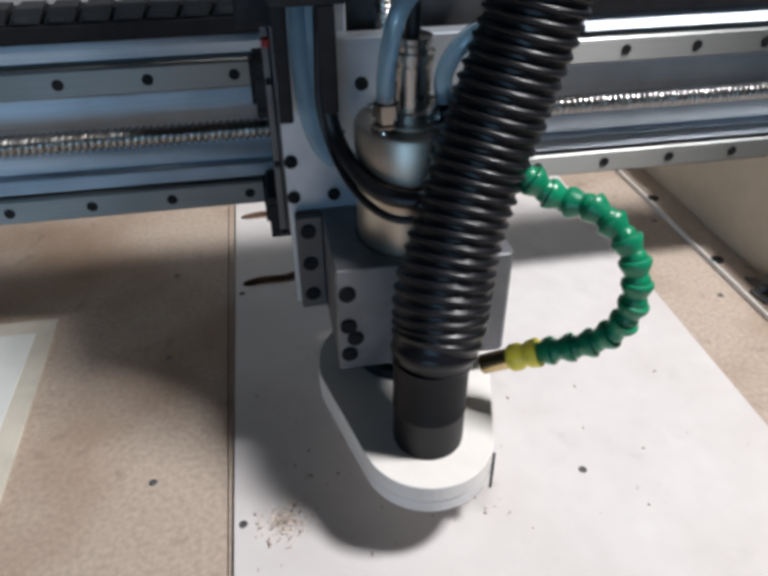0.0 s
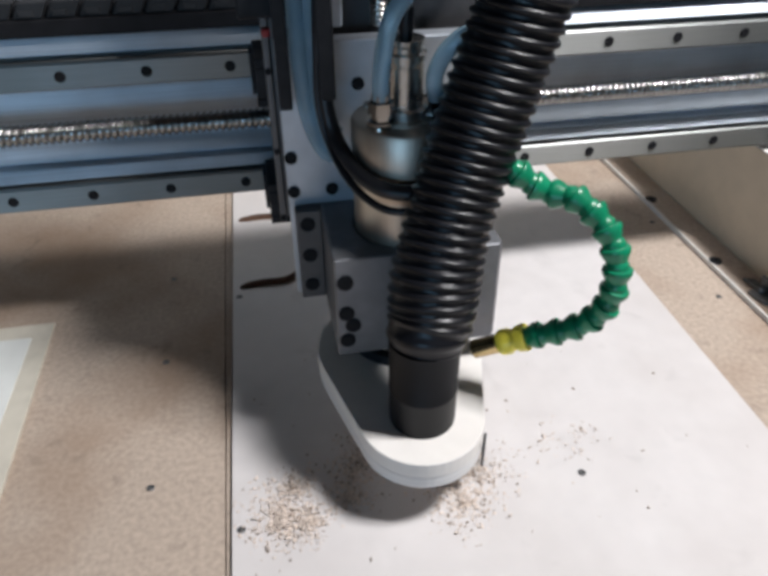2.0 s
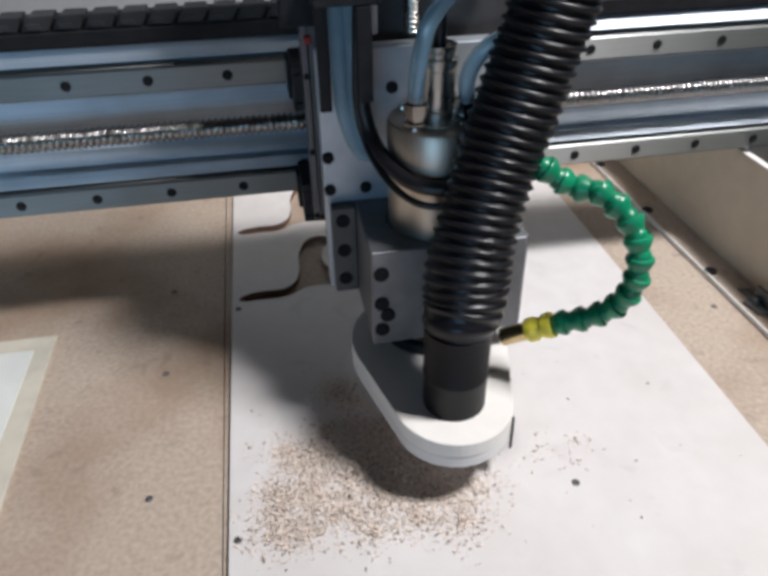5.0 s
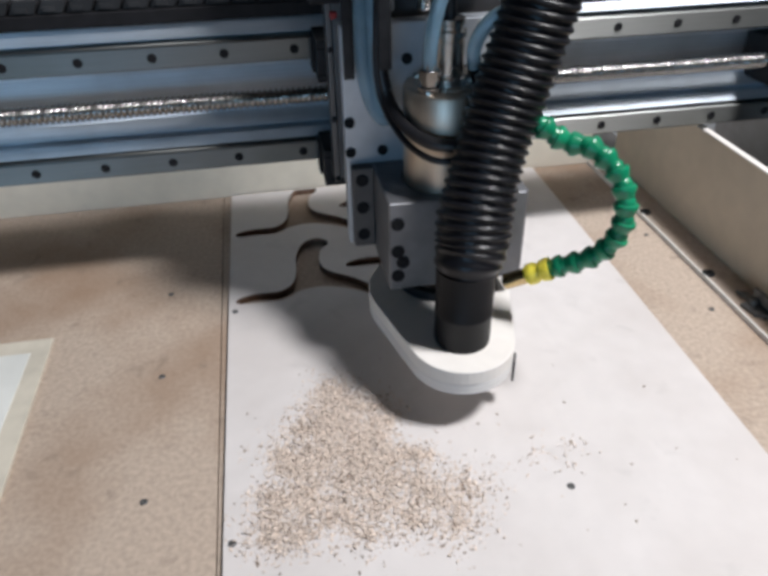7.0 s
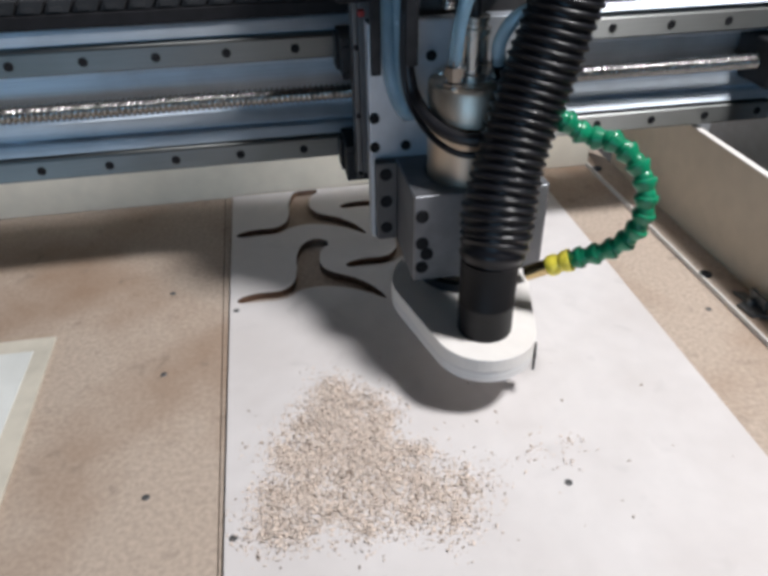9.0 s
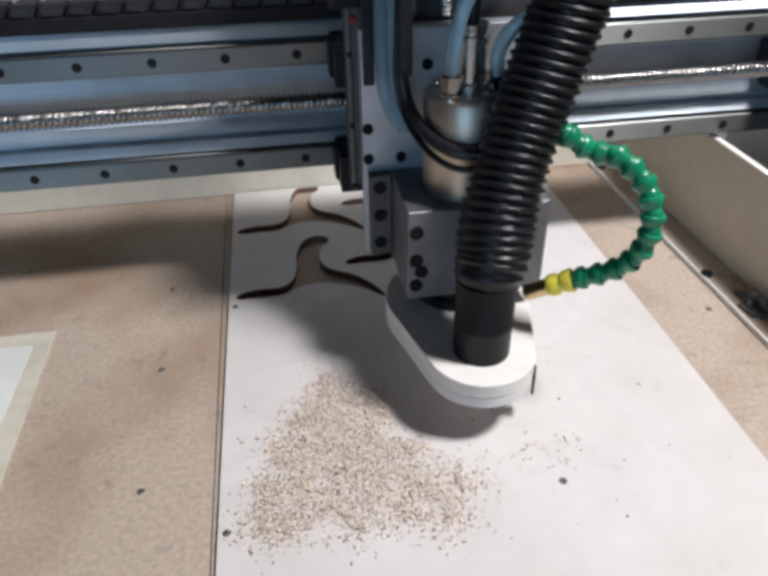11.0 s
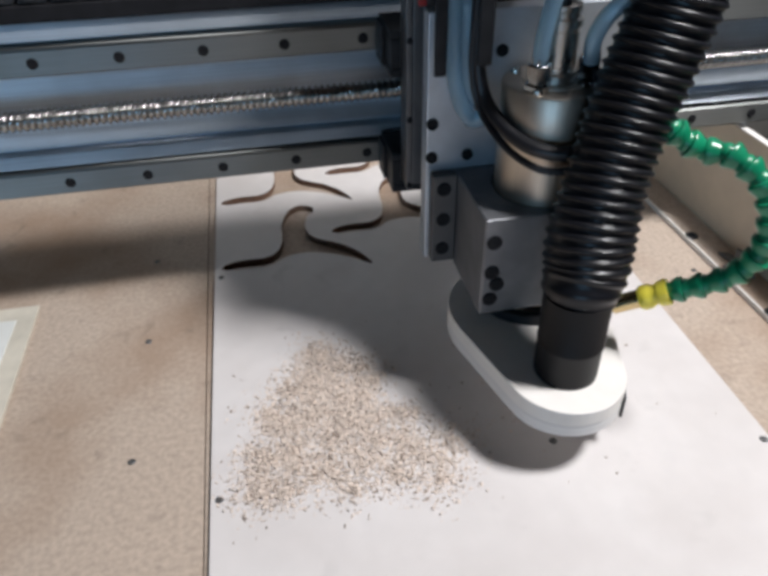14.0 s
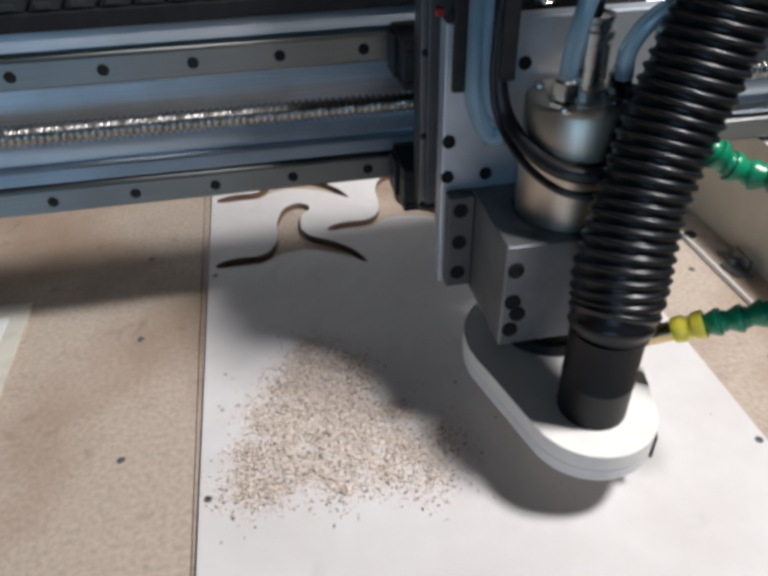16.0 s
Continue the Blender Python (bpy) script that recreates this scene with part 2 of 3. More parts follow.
def socket_head(radius, height):
    """A socket cap screw along z with a recessed middle."""
    return lathe([(0, 0), (radius, 0), (radius, height * 0.85), (radius * 0.9, height), (radius * 0.55, height),
                  (radius * 0.5, height * 0.82), (0, height * 0.82)], 16)




def bolts(parent, places, radius, height, mat=None, name="bolt"):
    first = None
    for x, y, z in places:
        m = pose(x, y, z, 90, 0, 0)
        if first is None:
            first = part(name, socket_head(radius, height), mat or BOLT, parent, smooth=True, m=m)
        else:
            o = new(name, first.data)
            o.parent, o.matrix_basis = parent, m

# ---- the room ----
tagged(part("floor", box(-3, 3, -3.2, 1.0, -0.95, -0.85), CONCRETE), "grey concrete workshop floor", "floor", kind="structure")
tagged(part("wall_south", box(-3, 3, -3.3, -3.2, -0.85, 2.6), DARK_WALL), "plain unseen workshop wall, dark to cut bounced light", "wall", kind="structure")
tagged(part("wall_north", box(-3, 3, 1.0, 1.1, -0.85, 2.6), PLASTER), "plain pale plastered workshop wall", "wall", kind="structure")
tagged(part("wall_west", box(-3.1, -3, -3.3, 1.1, -0.85, 2.6), DARK_WALL), "plain unseen workshop wall, dark to cut bounced light", "wall", kind="structure")
tagged(part("wall_east", box(3, 3.1, -3.3, 1.1, -0.85, 2.6), DARK_WALL), "plain unseen workshop wall, dark to cut bounced light", "wall", kind="structure")
tagged(part("ceiling", box(-3, 3, -3.2, 1.0, 2.6, 2.7), DARK_WALL), "plain unseen workshop ceiling, dark to cut bounced light", "ceiling", kind="structure")

# ---- the bed of the machine ----
EYE_MEAN, BED_SCALE = Vector((0.0545, -0.579, 0.4135)), 0.945
BED = Matrix.Translation(EYE_MEAN * (1 - BED_SCALE)) @ Matrix.Scale(BED_SCALE, 4)


def on_bed(ob):
    """Sets a thing drawn in the bed's own measure on the machine bed."""
    ob.matrix_basis = BED
    return ob


bed = on_bed(thing("machine_bed", "brown MDF spoilboard bed with screws, scratches and stains", "machine bed"))
part("base", box(-1.1, 0.60, -1.0, 0.75, -0.9230, -0.019), CONCRETE, bed)
part("panel", box(-1.0, -0.0135, -1.0, 0.70, -0.018, 0.0, 0.0004), MDF, bed)
part("panel", prism([(-0.0124, -1.0), (0.3996, -1.0), (0.4117, 0.70), (0.0013, 0.70), (-0.0031, 0.262), (-0.0121, -0.66)], -0.018, -0.0038, 0.0004), MDF, bed)
part("panel", prism([(-0.0124, -0.64), (-0.0037, 0.262), (0.0005, 0.70), (-0.0124, 0.70)], -0.018, 0.0, 0.0003), MDF, bed)
part("panel", prism([(0.4006, -1.0), (0.494, -1.0), (0.494, 0.70), (0.4127, 0.70)], -0.018, 0.0, 0.0004), MDF, bed)
part("edge_batten", box(0.4945, 0.5265, -1.0, 0.70, -0.018, 0.004, 0.001), MDF, bed, "brown MDF edge batten")
part("batten_lip", box(0.4915, 0.4942, -1.0, 0.70, -0.01, 0.0052, 0.0006), PAINTED, bed, "white lip along the batten")


def wood_screw():
    return lathe([(0, 0.0001), (0.0011, 0.0001), (0.0014, 0.0005), (0.0026, 0.0006), (0.0031, 0.0002), (0.0031, -0.003), (0, -0.003)], 14)


screw_mesh = None
for sx, sy, sz in [(-0.067, -0.220, 0), (-0.065, -0.081, 0), (-0.066, 0.050, 0), (0.471, -0.086, 0), (0.467, -0.218, 0),
                   (0.478, 0.062, 0), (-0.067, -0.36, 0)]:
    if screw_mesh is None:
        screw_mesh = part("screw", wood_screw(), SCREW, bed, smooth=True, m=pose(sx, sy, sz)).data
    else:
        o = new("screw", screw_mesh)
        o.parent, o.matrix_basis = bed, pose(sx, sy, sz)
for sy in (-0.168, -0.033, 0.106, 0.24):
    o = part("batten_bolt", lathe([(0, 0.0002), (0.0025, 0.0002), (0.003, 0.0022), (0.0062, 0.0022), (0.0068, 0.001), (0.0068, -0.002), (0, -0.002)], 16),
             BLACK, bed, smooth=True, m=pose(0.4985, sy, 0.004))

side = on_bed(thing("side_panel", "cream MDF side panel standing along the machine bed", "panel"))
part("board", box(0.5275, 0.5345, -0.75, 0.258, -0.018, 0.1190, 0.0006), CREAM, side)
part("edge_strip", box(0.5272, 0.5348, -0.75, 0.258, 0.1193, 0.1204, 0.0004), PAINTED, side, "white top edge")
back = on_bed(thing("back_panel", "cream MDF back panel standing across the machine bed", "panel"))
part("board", box(-1.0, 0.4938, 0.262, 0.278, 0.0005, 0.125, 0.001), LIT_CREAM, back)

# a dark bracket bolted where batten and side panel meet
br = on_bed(thing("corner_bracket", "small dark steel bracket bolted beside the side panel", "bracket"))
part("plate", prism([(0.500, -0.112), (0.516, -0.118), (0.5165, -0.075), (0.506, -0.070), (0.509, -0.088), (0.497, -0.092)], 0.0042, 0.008, 0.0006), SCREW, br)
part("bolt", lathe([(0, 0.013), (0.0035, 0.013), (0.0042, 0.012), (0.0042, 0.0082), (0.006, 0.0082), (0.006, 0.0075), (0, 0.0075)], 12), SCREW, br,
     smooth=True, m=pose(0.508, -0.095, 0))
part("tab", box(0.5125, 0.5165, -0.110, -0.085, 0.008, 0.020, 0.0008), SCREW, br)

# ---- the sheet being cut ----
TOP = 0.004


def motif(dx, dy):
    """One three-armed flourish of the cut pattern, as a closed outline."""
    rough = [(0, 17), (6, 23), (22, 27), (45, 27), (59, 38), (65, 60), (67, 92), (76, 118), (91, 128), (104, 121), (104, 111), (95, 99),
             (92, 72), (101, 54), (125, 37), (143, 16), (153, -8), (139, 3), (119, 17), (91, 27), (66, 24), (49, 12), (26, 11), (4, 12)]
    n, out = len(rough), []
    for i in range(n):
        a, b, c, d = [Vector(rough[(i + k - 1) % n]) for k in range(4)]
        for k in range(4):
            u = k / 4
            v = 0.5 * (2 * b + (c - a) * u + (2 * a - 5 * b + 4 * c - d) * u * u + (3 * b - a - 3 * c + d) * u ** 3)
            out.append((v.x / 1000 + dx, v.y / 1000 + dy))
    return out


def cut_sheet():
    bm = bmesh.new()
    edges = []
    outlines = [[(-0.0125, -0.72), (0.402, -0.72), (0.409, 0.259), (-0.003, 0.259)],
                motif(0.002, 0.0), motif(0.122, 0.047)]
    # the row behind runs out under the back panel, so it is cut off at the rear edge
    for dx, dy in ((0.002, 0.137), (0.132, 0.186)):
        outlines.append([(x, min(y, 0.2575)) for x, y in motif(dx, dy)])
    for pts in outlines:
        clean = [p for i, p in enumerate(pts) if (Vector(p) - Vector(pts[i - 1])).length > 2e-4]
        vs = [bm.verts.new((x, y, TOP)) for x, y in clean]
        edges += [bm.edges.new((vs[i - 1], vs[i])) for i in range(len(vs))]
    bmesh.ops.triangle_fill(bm, use_beauty=True, use_dissolve=False, edges=edges)
    bmesh.ops.recalc_face_normals(bm, faces=bm.faces)
    r = bmesh.ops.extrude_face_region(bm, geom=bm.faces[:])
    vs = [v for v in r["geom"] if isinstance(v, bmesh.types.BMVert)]
    bmesh.ops.translate(bm, verts=vs, vec=(0, 0, -TOP - 0.0036))
    for f in bm.faces:
        f.normal_update()
        f.material_index = 1 if abs(f.normal.z) < 0.5 else 0
    return bm


sheet = on_bed(thing("white_sheet", "white laminated board with flowing pockets cut into it", "board"))
part("panel", cut_sheet(), [LAMINATE, CORE], sheet)
for sx, sy in ((-0.003, -0.271), (0.244, -0.269), (0.0, 0.0), (0.398, -0.30)):
    o = new("screw", screw_mesh)
    o.parent, o.matrix_basis = sheet, pose(sx + 0.001, sy, TOP)

card = on_bed(thing("plastic_offcut", "pale plastic sheet offcut with a papered margin lying on the bed", "sheet"))
part("sheet", box(-0.44, -0.172, -0.34, -0.007, 0.0005, 0.0035, 0.0004), PVC_EDGE, card)
part("face", prism([(-0.43, -0.33), (-0.192, -0.33), (-0.188, -0.028), (-0.43, -0.022)], 0.0036, 0.0044, 0.0002), PVC, card, "bare glossy face")

# ---- gantry ----
gantry = thing("gantry", "aluminium gantry beam with two linear rails and a ball screw", "gantry")
L, R = -0.95, 0.600


def beam_profile():
    """The extrusion's cross-section in (y, z), grooved at the front."""
    return [(0.018, 0.138), (0.018, 0.163), (0.0050, 0.1642), (0.0098, 0.1726), (0.0205, 0.1732), (0.0205, 0.1752), (0.0155, 0.1760), (0.0215, 0.1890),
            (0.0225, 0.1915), (0.034, 0.1945), (0.034, 0.2255), (0.018, 0.2305), (0.018, 0.259), (0.007, 0.2605), (0.0125, 0.2700), (0.014, 0.2715),
            (0.036, 0.2715), (0.036, 0.138)]


def bar(profile, x0, x1, bevel=0.0):
    """A profile in (y, z) drawn out along x."""
    bm = bmesh.new()
    a = [bm.verts.new((x0, y, z)) for y, z in profile]
    b = [bm.verts.new((x1, y, z)) for y, z in profile]
    n = len(a)
    for i in range(n):
        bm.faces.new((a[i], a[(i + 1) % n], b[(i + 1) % n], b[i]))
    bm.faces.new(a)
    bm.faces.new(b)
    if bevel:
        bmesh.ops.bevel(bm, geom=[e for e in bm.edges if abs(e.verts[0].co.x - e.verts[1].co.x) > 0.5], offset=bevel, segments=2, profile=0.5,
                        affect="EDGES")
    return bm


part("beam", bar(beam_profile(), L, R, 0.0006), ALU, gantry)
for zc in (0.152, 0.247):
    rail = part("linear_rail", bar([(0.0008, zc - 0.0092), (0.0, zc - 0.0084), (0.0, zc + 0.0084), (0.0008, zc + 0.0092), (0.0016, zc + 0.0100), (0.006, zc + 0.0100), (0.0075, zc + 0.0078), (0.010, zc + 0.0078),
                                    (0.0115, zc + 0.0100), (0.0178, zc + 0.0100), (0.0178, zc - 0.0100), (0.0115, zc - 0.0100), (0.010, zc - 0.0078),
                                    (0.0075, zc - 0.0078), (0.006, zc - 0.0100), (0.0016, zc - 0.0100)], L, R - 0.02), RAIL, gantry, "ground steel linear rail")
    bolts(rail, [(-0.155 + 0.06 * k, 0.0012, zc) for k in range(-13, 13)], 0.0040, 0.0020, name="rail_bolt")


def screw_thread():
    path = [Vector((L + 0.02 + 0.0008 * i, -0.002, 0.2062)) for i in range(int((R - L - 0.07) / 0.0008))]

    def wave(d, ang):
        fr = (d / 0.005 + ang / (2 * math.pi)) % 1.0
        return -0.0021 * max(0.0, math.sin(math.pi * (fr - 0.45) / 0.55)) if fr > 0.45 else 0.0
    return tube(path, 0.0078, 16, wave)


part("ball_screw", screw_thread(), THREAD, gantry, "oily steel ball screw", smooth=True)
part("screw_bearing", box(0.545, 0.590, -0.026, 0.0335, 0.184, 0.229, 0.003), BLACK, gantry, "black bearing block")
part("end_plate", box(0.6015, 0.6165, -0.08, 0.12, -0.15, 0.36, 0.002), ALU_MATT, gantry)

# cable chain lying on top of the beam
chain = thing("cable_chain", "black plastic cable chain lying on the gantry beam", "cable chain")
part("tray", box(L, R, 0.0085, 0.0355, 0.2722, 0.2840, 0.001), BOLT, chain, "black tray")
part("inner_run", box(L, R, 0.0165, 0.0350, 0.2843, 0.2925, 0.001), BOLT, chain, "black inner run of the chain")


def chain_link():
    """One link: a leaning side plate with a rounded boss, and a cover bar across the top."""
    bm = prism([(0.0, 0.2843), (0.0195, 0.2843), (0.0255, 0.2955), (0.0060, 0.2955)], -0.0160, -0.0115, 0.0009)
    bmesh.ops.transform(bm, matrix=pose(0, 0, 0, 90, 0, 0), verts=bm.verts)
    box_into(bm, 0.0065, 0.0235, 0.0162, 0.0345, 0.2928, 0.2950, 0.0008)
    box_into(bm, 0.0050, 0.0150, 0.0098, 0.0114, 0.2858, 0.2905, 0.0007)
    return bm


link_mesh = None
for i in range(68):
    x = L + 0.01 + 0.0222 * i
    if link_mesh is None:
        link_mesh = part("link", chain_link(), CHAIN, chain, m=pose(x, 0, 0)).data
    else:
        o = new("link", link_mesh)
        o.parent, o.matrix_basis = chain, pose(x, 0, 0)

# ---- carriage that runs along the gantry ----
carriage = thing("x_carriage", "dark steel carriage plate riding on the gantry rails", "carriage")
part("plate", box(-0.0055, 0.140, -0.062, -0.048, 0.150, 0.42, 0.0012), PLATE_STEEL, carriage)
part("cable_bracket", box(-0.024, 0.016, -0.0835, -0.0625, 0.300, 0.3215, 0.002), BLACK, carriage, "black cable bracket")
part("guide_block", box(0.0185, 0.040, -0.0835, -0.0625, 0.2925, 0.3215, 0.0015), ALU_MATT, carriage, "grey guide block")
part("edge_cover", box(-0.0105, -0.0058, -0.064, -0.044, 0.1475, 0.42, 0.0009), PLATE_STEEL, carriage, "dark steel edge cover")
bolts(carriage, [(-0.0082, -0.0635, z) for z in (0.1515, 0.205, 0.262)], 0.0021, 0.0022)
for zc in (0.152, 0.247):
    for x0 in (-0.0175, 0.082):
        bm = box(x0, x0 + 0.062, -0.044, 0.0025, zc - 0.017, zc - 0.0108, 0.001)
        box_into(bm, x0, x0 + 0.062, -0.044, 0.0025, zc + 0.0108, zc + 0.017, 0.001)
        box_into(bm, x0, x0 + 0.062, -0.044, -0.0015, zc - 0.0107, zc + 0.0107, 0.001)
        box_into(bm, x0 - 0.0026, x0 - 0.0002, -0.022, 0.0015, zc - 0.0150, zc - 0.0105, 0.0006)
        box_into(bm, x0 - 0.0026, x0 - 0.0002, -0.022, -0.0015, zc - 0.0104, zc + 0.0150, 0.0006)
        part("bearing_block", bm, BLACK, carriage, "black linear bearing block")
part("screw_nut", box(0.03, 0.08, -0.045, -0.0105, 0.184, 0.224, 0.002), BLACK, carriage)
part("motor_bracket", box(0.0, 0.125, -0.0835, -0.0625, 0.322, 0.334, 0.001), BLACK, carriage, "black bracket under the motor")
part("z_motor", box(0.03, 0.105, -0.0835, -0.0635, 0.3345, 0.43, 0.004), BLACK, carriage, "black stepper motor")
part("z_screw", lathe([(0, 0.29)] + [(0.0062 if k % 2 else 0.0045, 0.29 + 0.0016 * k) for k in range(20)] + [(0, 0.322)], 16), CHROME, carriage,
     smooth=True, m=pose(0.064, -0.0755, 0))
part("limit_switch", box(-0.0105, -0.0055, -0.1000, -0.0945, 0.2935, 0.2985, 0.001), RED, carriage, "red limit switch")
part("cable_holder", box(-0.006, 0.034, -0.1310, -0.0835, 0.3220, 0.3300, 0.001), BLACK, carriage, "black cable holder")
part("hanging_strip", box(-0.0045, 0.0035, -0.1175, -0.1140, 0.2545, 0.3218, 0.0012), BLACK, carriage, "black strip")
part("hanging_strip", box(0.0190, 0.0285, -0.1310, -0.1265, 0.2640, 0.3218, 0.0012), BLACK, carriage, "black strip")

# ---- spindle head that moves up and down ----
head = thing("router_spindle", "aluminium slide plate with a clamped stainless router spindle", "router spindle")
AX, AY = 0.069, -0.1345
part("slide_plate", box(-0.004, 0.142, -0.0985, -0.0845, 0.105, 0.289, 0.0012), ALU_MATT, head, "grey aluminium slide plate")
bolts(head, [(x, -0.0975, z) for x in (0.0, 0.026) for z in (0.215, 0.190)] + [(0.046, -0.0975, 0.262)], 0.0042, 0.003)
ears = box(-0.001, 0.0165, -0.110, -0.0995, 0.108, 0.180, 0.001)
part("flange", ears, SHADED_FLANGE, head, "aluminium flange coloured dark as in shade")
part("flange", box(0.1255, 0.1415, -0.110, -0.0995, 0.108, 0.180, 0.001), SHADED_FLANGE, head, "aluminium flange coloured dark as in shade")
bolts(head, [(0.0068, -0.1085, z) for z in (0.170, 0.145, 0.120)], 0.0052, 0.003)


def clamp_outline():
    return [(0.017, -0.0995), (0.017, -0.1728), (0.0182, -0.174), (0.1225, -0.174), (0.1250, -0.1715), (0.1250, -0.0995)]


def clamp_block():
    """The block with a round bore for the spindle."""
    bm = bmesh.new()
    outer = [bm.verts.new((x, y, 0.180)) for x, y in clamp_outline()]
    steps = 40
    inner = [bm.verts.new((AX + 0.0332 * math.cos(2 * math.pi * k / steps), AY + 0.0332 * math.sin(2 * math.pi * k / steps), 0.180)) for k in range(steps)]
    edges = [bm.edges.new((v[i - 1], v[i])) for v in (outer, inner) for i in range(len(v))]
    bmesh.ops.triangle_fill(bm, use_beauty=True, use_dissolve=False, edges=edges)
    r = bmesh.ops.extrude_face_region(bm, geom=bm.faces[:])
    bmesh.ops.translate(bm, verts=[v for v in r["geom"] if isinstance(v, bmesh.types.BMVert)], vec=(0, 0, -0.076))
    bmesh.ops.recalc_face_normals(bm, faces=bm.faces)
    rim = [e for e in bm.edges if len(e.link_faces) == 2 and e.calc_face_angle() > 1.2 and abs(e.verts[0].co.z - e.verts[1].co.z) < 1e-5]
    bmesh.ops.bevel(bm, geom=rim, offset=0.0009, segments=1, profile=0.5, affect="EDGES")
    return bm


part("clamp_block", clamp_block(), CLAMP, head, "grey aluminium spindle clamp")
bolts(head, [(0.0235, -0.1735, 0.163), (0.0235, -0.1735, 0.139), (0.0275, -0.1735, 0.129), (0.0235, -0.1735, 0.117)], 0.0052, 0.0022)
body = part("spindle_body", lathe([(0, 0.094), (0.028, 0.094), (0.0325, 0.098), (0.0325, 0.222), (0.0312, 0.2225), (0.0312, 0.2255), (0.0326, 0.226),
                                   (0.0328, 0.2262), (0.0328, 0.2510), (0.0318, 0.2525), (0.0305, 0.2528), (0.0205, 0.2529), (0.0200, 0.2540), (0, 0.2541)], 48), SPINDLE, head,
            "brushed stainless steel spindle body", smooth=True, m=pose(AX, AY, 0))
part("collet_nut", lathe([(0, 0.055), (0.008, 0.055), (0.012, 0.060), (0.012, 0.080), (0.009, 0.083), (0.009, 0.0938), (0, 0.0938)], 20), CHROME, head, smooth=True, m=pose(AX, AY, 0))
part("cutter", lathe([(0, 0.0275), (0.003, 0.0275), (0.003, 0.0548), (0, 0.0548)], 12), CHROME, head, smooth=True, m=pose(AX, AY, 0))


def fitting():
    return lathe([(0, 0), (0.0085, 0), (0.0085, 0.003), (0.006, 0.0035), (0.006, 0.007), (0.0078, 0.0075), (0.0078, 0.0145), (0.0055, 0.0155),
                  (0.0055, 0.019), (0, 0.019)], 6)


for fx, fy in ((0.052, -0.148), (0.085, -0.1445)):
    part("water_fitting", fitting(), DARK_CHROME, head, "dark chrome water fitting", m=pose(fx, fy, 0.2535))
part("power_plug", lathe([(0, 0), (0.0135, 0), (0.0135, 0.005), (0.0112, 0.006), (0.0112, 0.030), (0.0102, 0.0305), (0.0102, 0.0325), (0.0122, 0.033), (0.0122, 0.037),
                          (0.0100, 0.038), (0.0100, 0.041), (0.0108, 0.042), (0.0108, 0.045), (0.006, 0.046), (0, 0.046)], 24), CHROME, head, "chrome plug on the spindle",
     smooth=True, m=pose(0.069, -0.1345, 0.2540))
part("valve_cap", lathe([(0, 0), (0.0044, 0), (0.0048, 0.001), (0.0048, 0.0095), (0.0040, 0.0105), (0, 0.0105)], 14), BLACK, head, "small black cap on the spindle",
     smooth=True, m=pose(0.090, -0.1530, 0.2530))
for k in range(4):
    ang = radians(45 + 90 * k)
    part("cap_bolt", socket_head(0.0032, 0.003), CHROME, head, smooth=True, m=pose(AX + 0.027 * math.cos(ang), AY + 0.027 * math.sin(ang), 0.2525))

# dust shoe round the cutter
shoe = thing("dust_shoe", "white painted teardrop plywood dust shoe under the spindle", "dust shoe")


def teardrop(grow=0.0):
    big, small, pts = 0.0590 + grow, 0.0405 + grow, []
    cx, by, sy = 0.0635, -0.148, -0.2205
    dy = by - sy
    turn = math.asin((big - small) / dy)
    for k in range(25):
        a = -turn + (math.pi + 2 * turn) * k / 24
        pts.append((cx + big * math.cos(a), by + big * math.sin(a)))
    for k in range(21):
        a = math.pi + turn + (math.pi - 2 * turn) * k / 20
        pts.append((cx + small * math.cos(a), sy + small * math.sin(a)))
    return pts


part("top_plate", prism(teardrop(), 0.0735, 0.0855, 0.0008), PAINTED, shoe)
part("bottom_plate", prism(teardrop(-0.0003), 0.0640, 0.0733, 0.0006), PLY, shoe, "layered plywood edge")
part("collar", lathe([(0.0335, 0.0856), (0.040, 0.0856), (0.040, 0.0935), (0.0335, 0.0935), (0.0335, 0.0856)], 40), BLACK, shoe, "black collar round the spindle nose",
     smooth=True, m=pose(AX, AY, 0))

part("side_flap", box(-0.0009, 0.0009, -0.0062, 0.0062, 0.0535, 0.0722, 0.0004), BLACK, shoe, "dark rubber flap on the rim", m=pose(0.1017, -0.2366, 0, 0, 0, -23))

# dust hose
hose = thing("dust_hose", "black ribbed vacuum hose plugged into the dust shoe", "hose")
part("cuff", lathe([(0.0165, 0.0857), (0.0209, 0.0857), (0.0211, 0.0868), (0.0211, 0.1115), (0.0216, 0.1122), (0.0216, 0.1140), (0.0212, 0.1147), (0.0216, 0.150),
                    (0.0165, 0.150), (0.0165, 0.0857)], 40), CUFF, hose, "dark grey rubber cuff", smooth=True, m=pose(0.0640, -0.2200, 0))
HOSE = [(0.0645, -0.2195, 0.1455), (0.0658, -0.2178, 0.1525), (0.0692, -0.2132, 0.163), (0.0735, -0.2050, 0.185), (0.0835, -0.1940, 0.218), (0.0950, -0.1850, 0.250), (0.1060, -0.1800, 0.280),
        (0.1165, -0.1770, 0.312), (0.1300, -0.1750, 0.360), (0.1480, -0.1730, 0.430), (0.180, -0.165, 0.56), (0.23, -0.13, 0.75)]


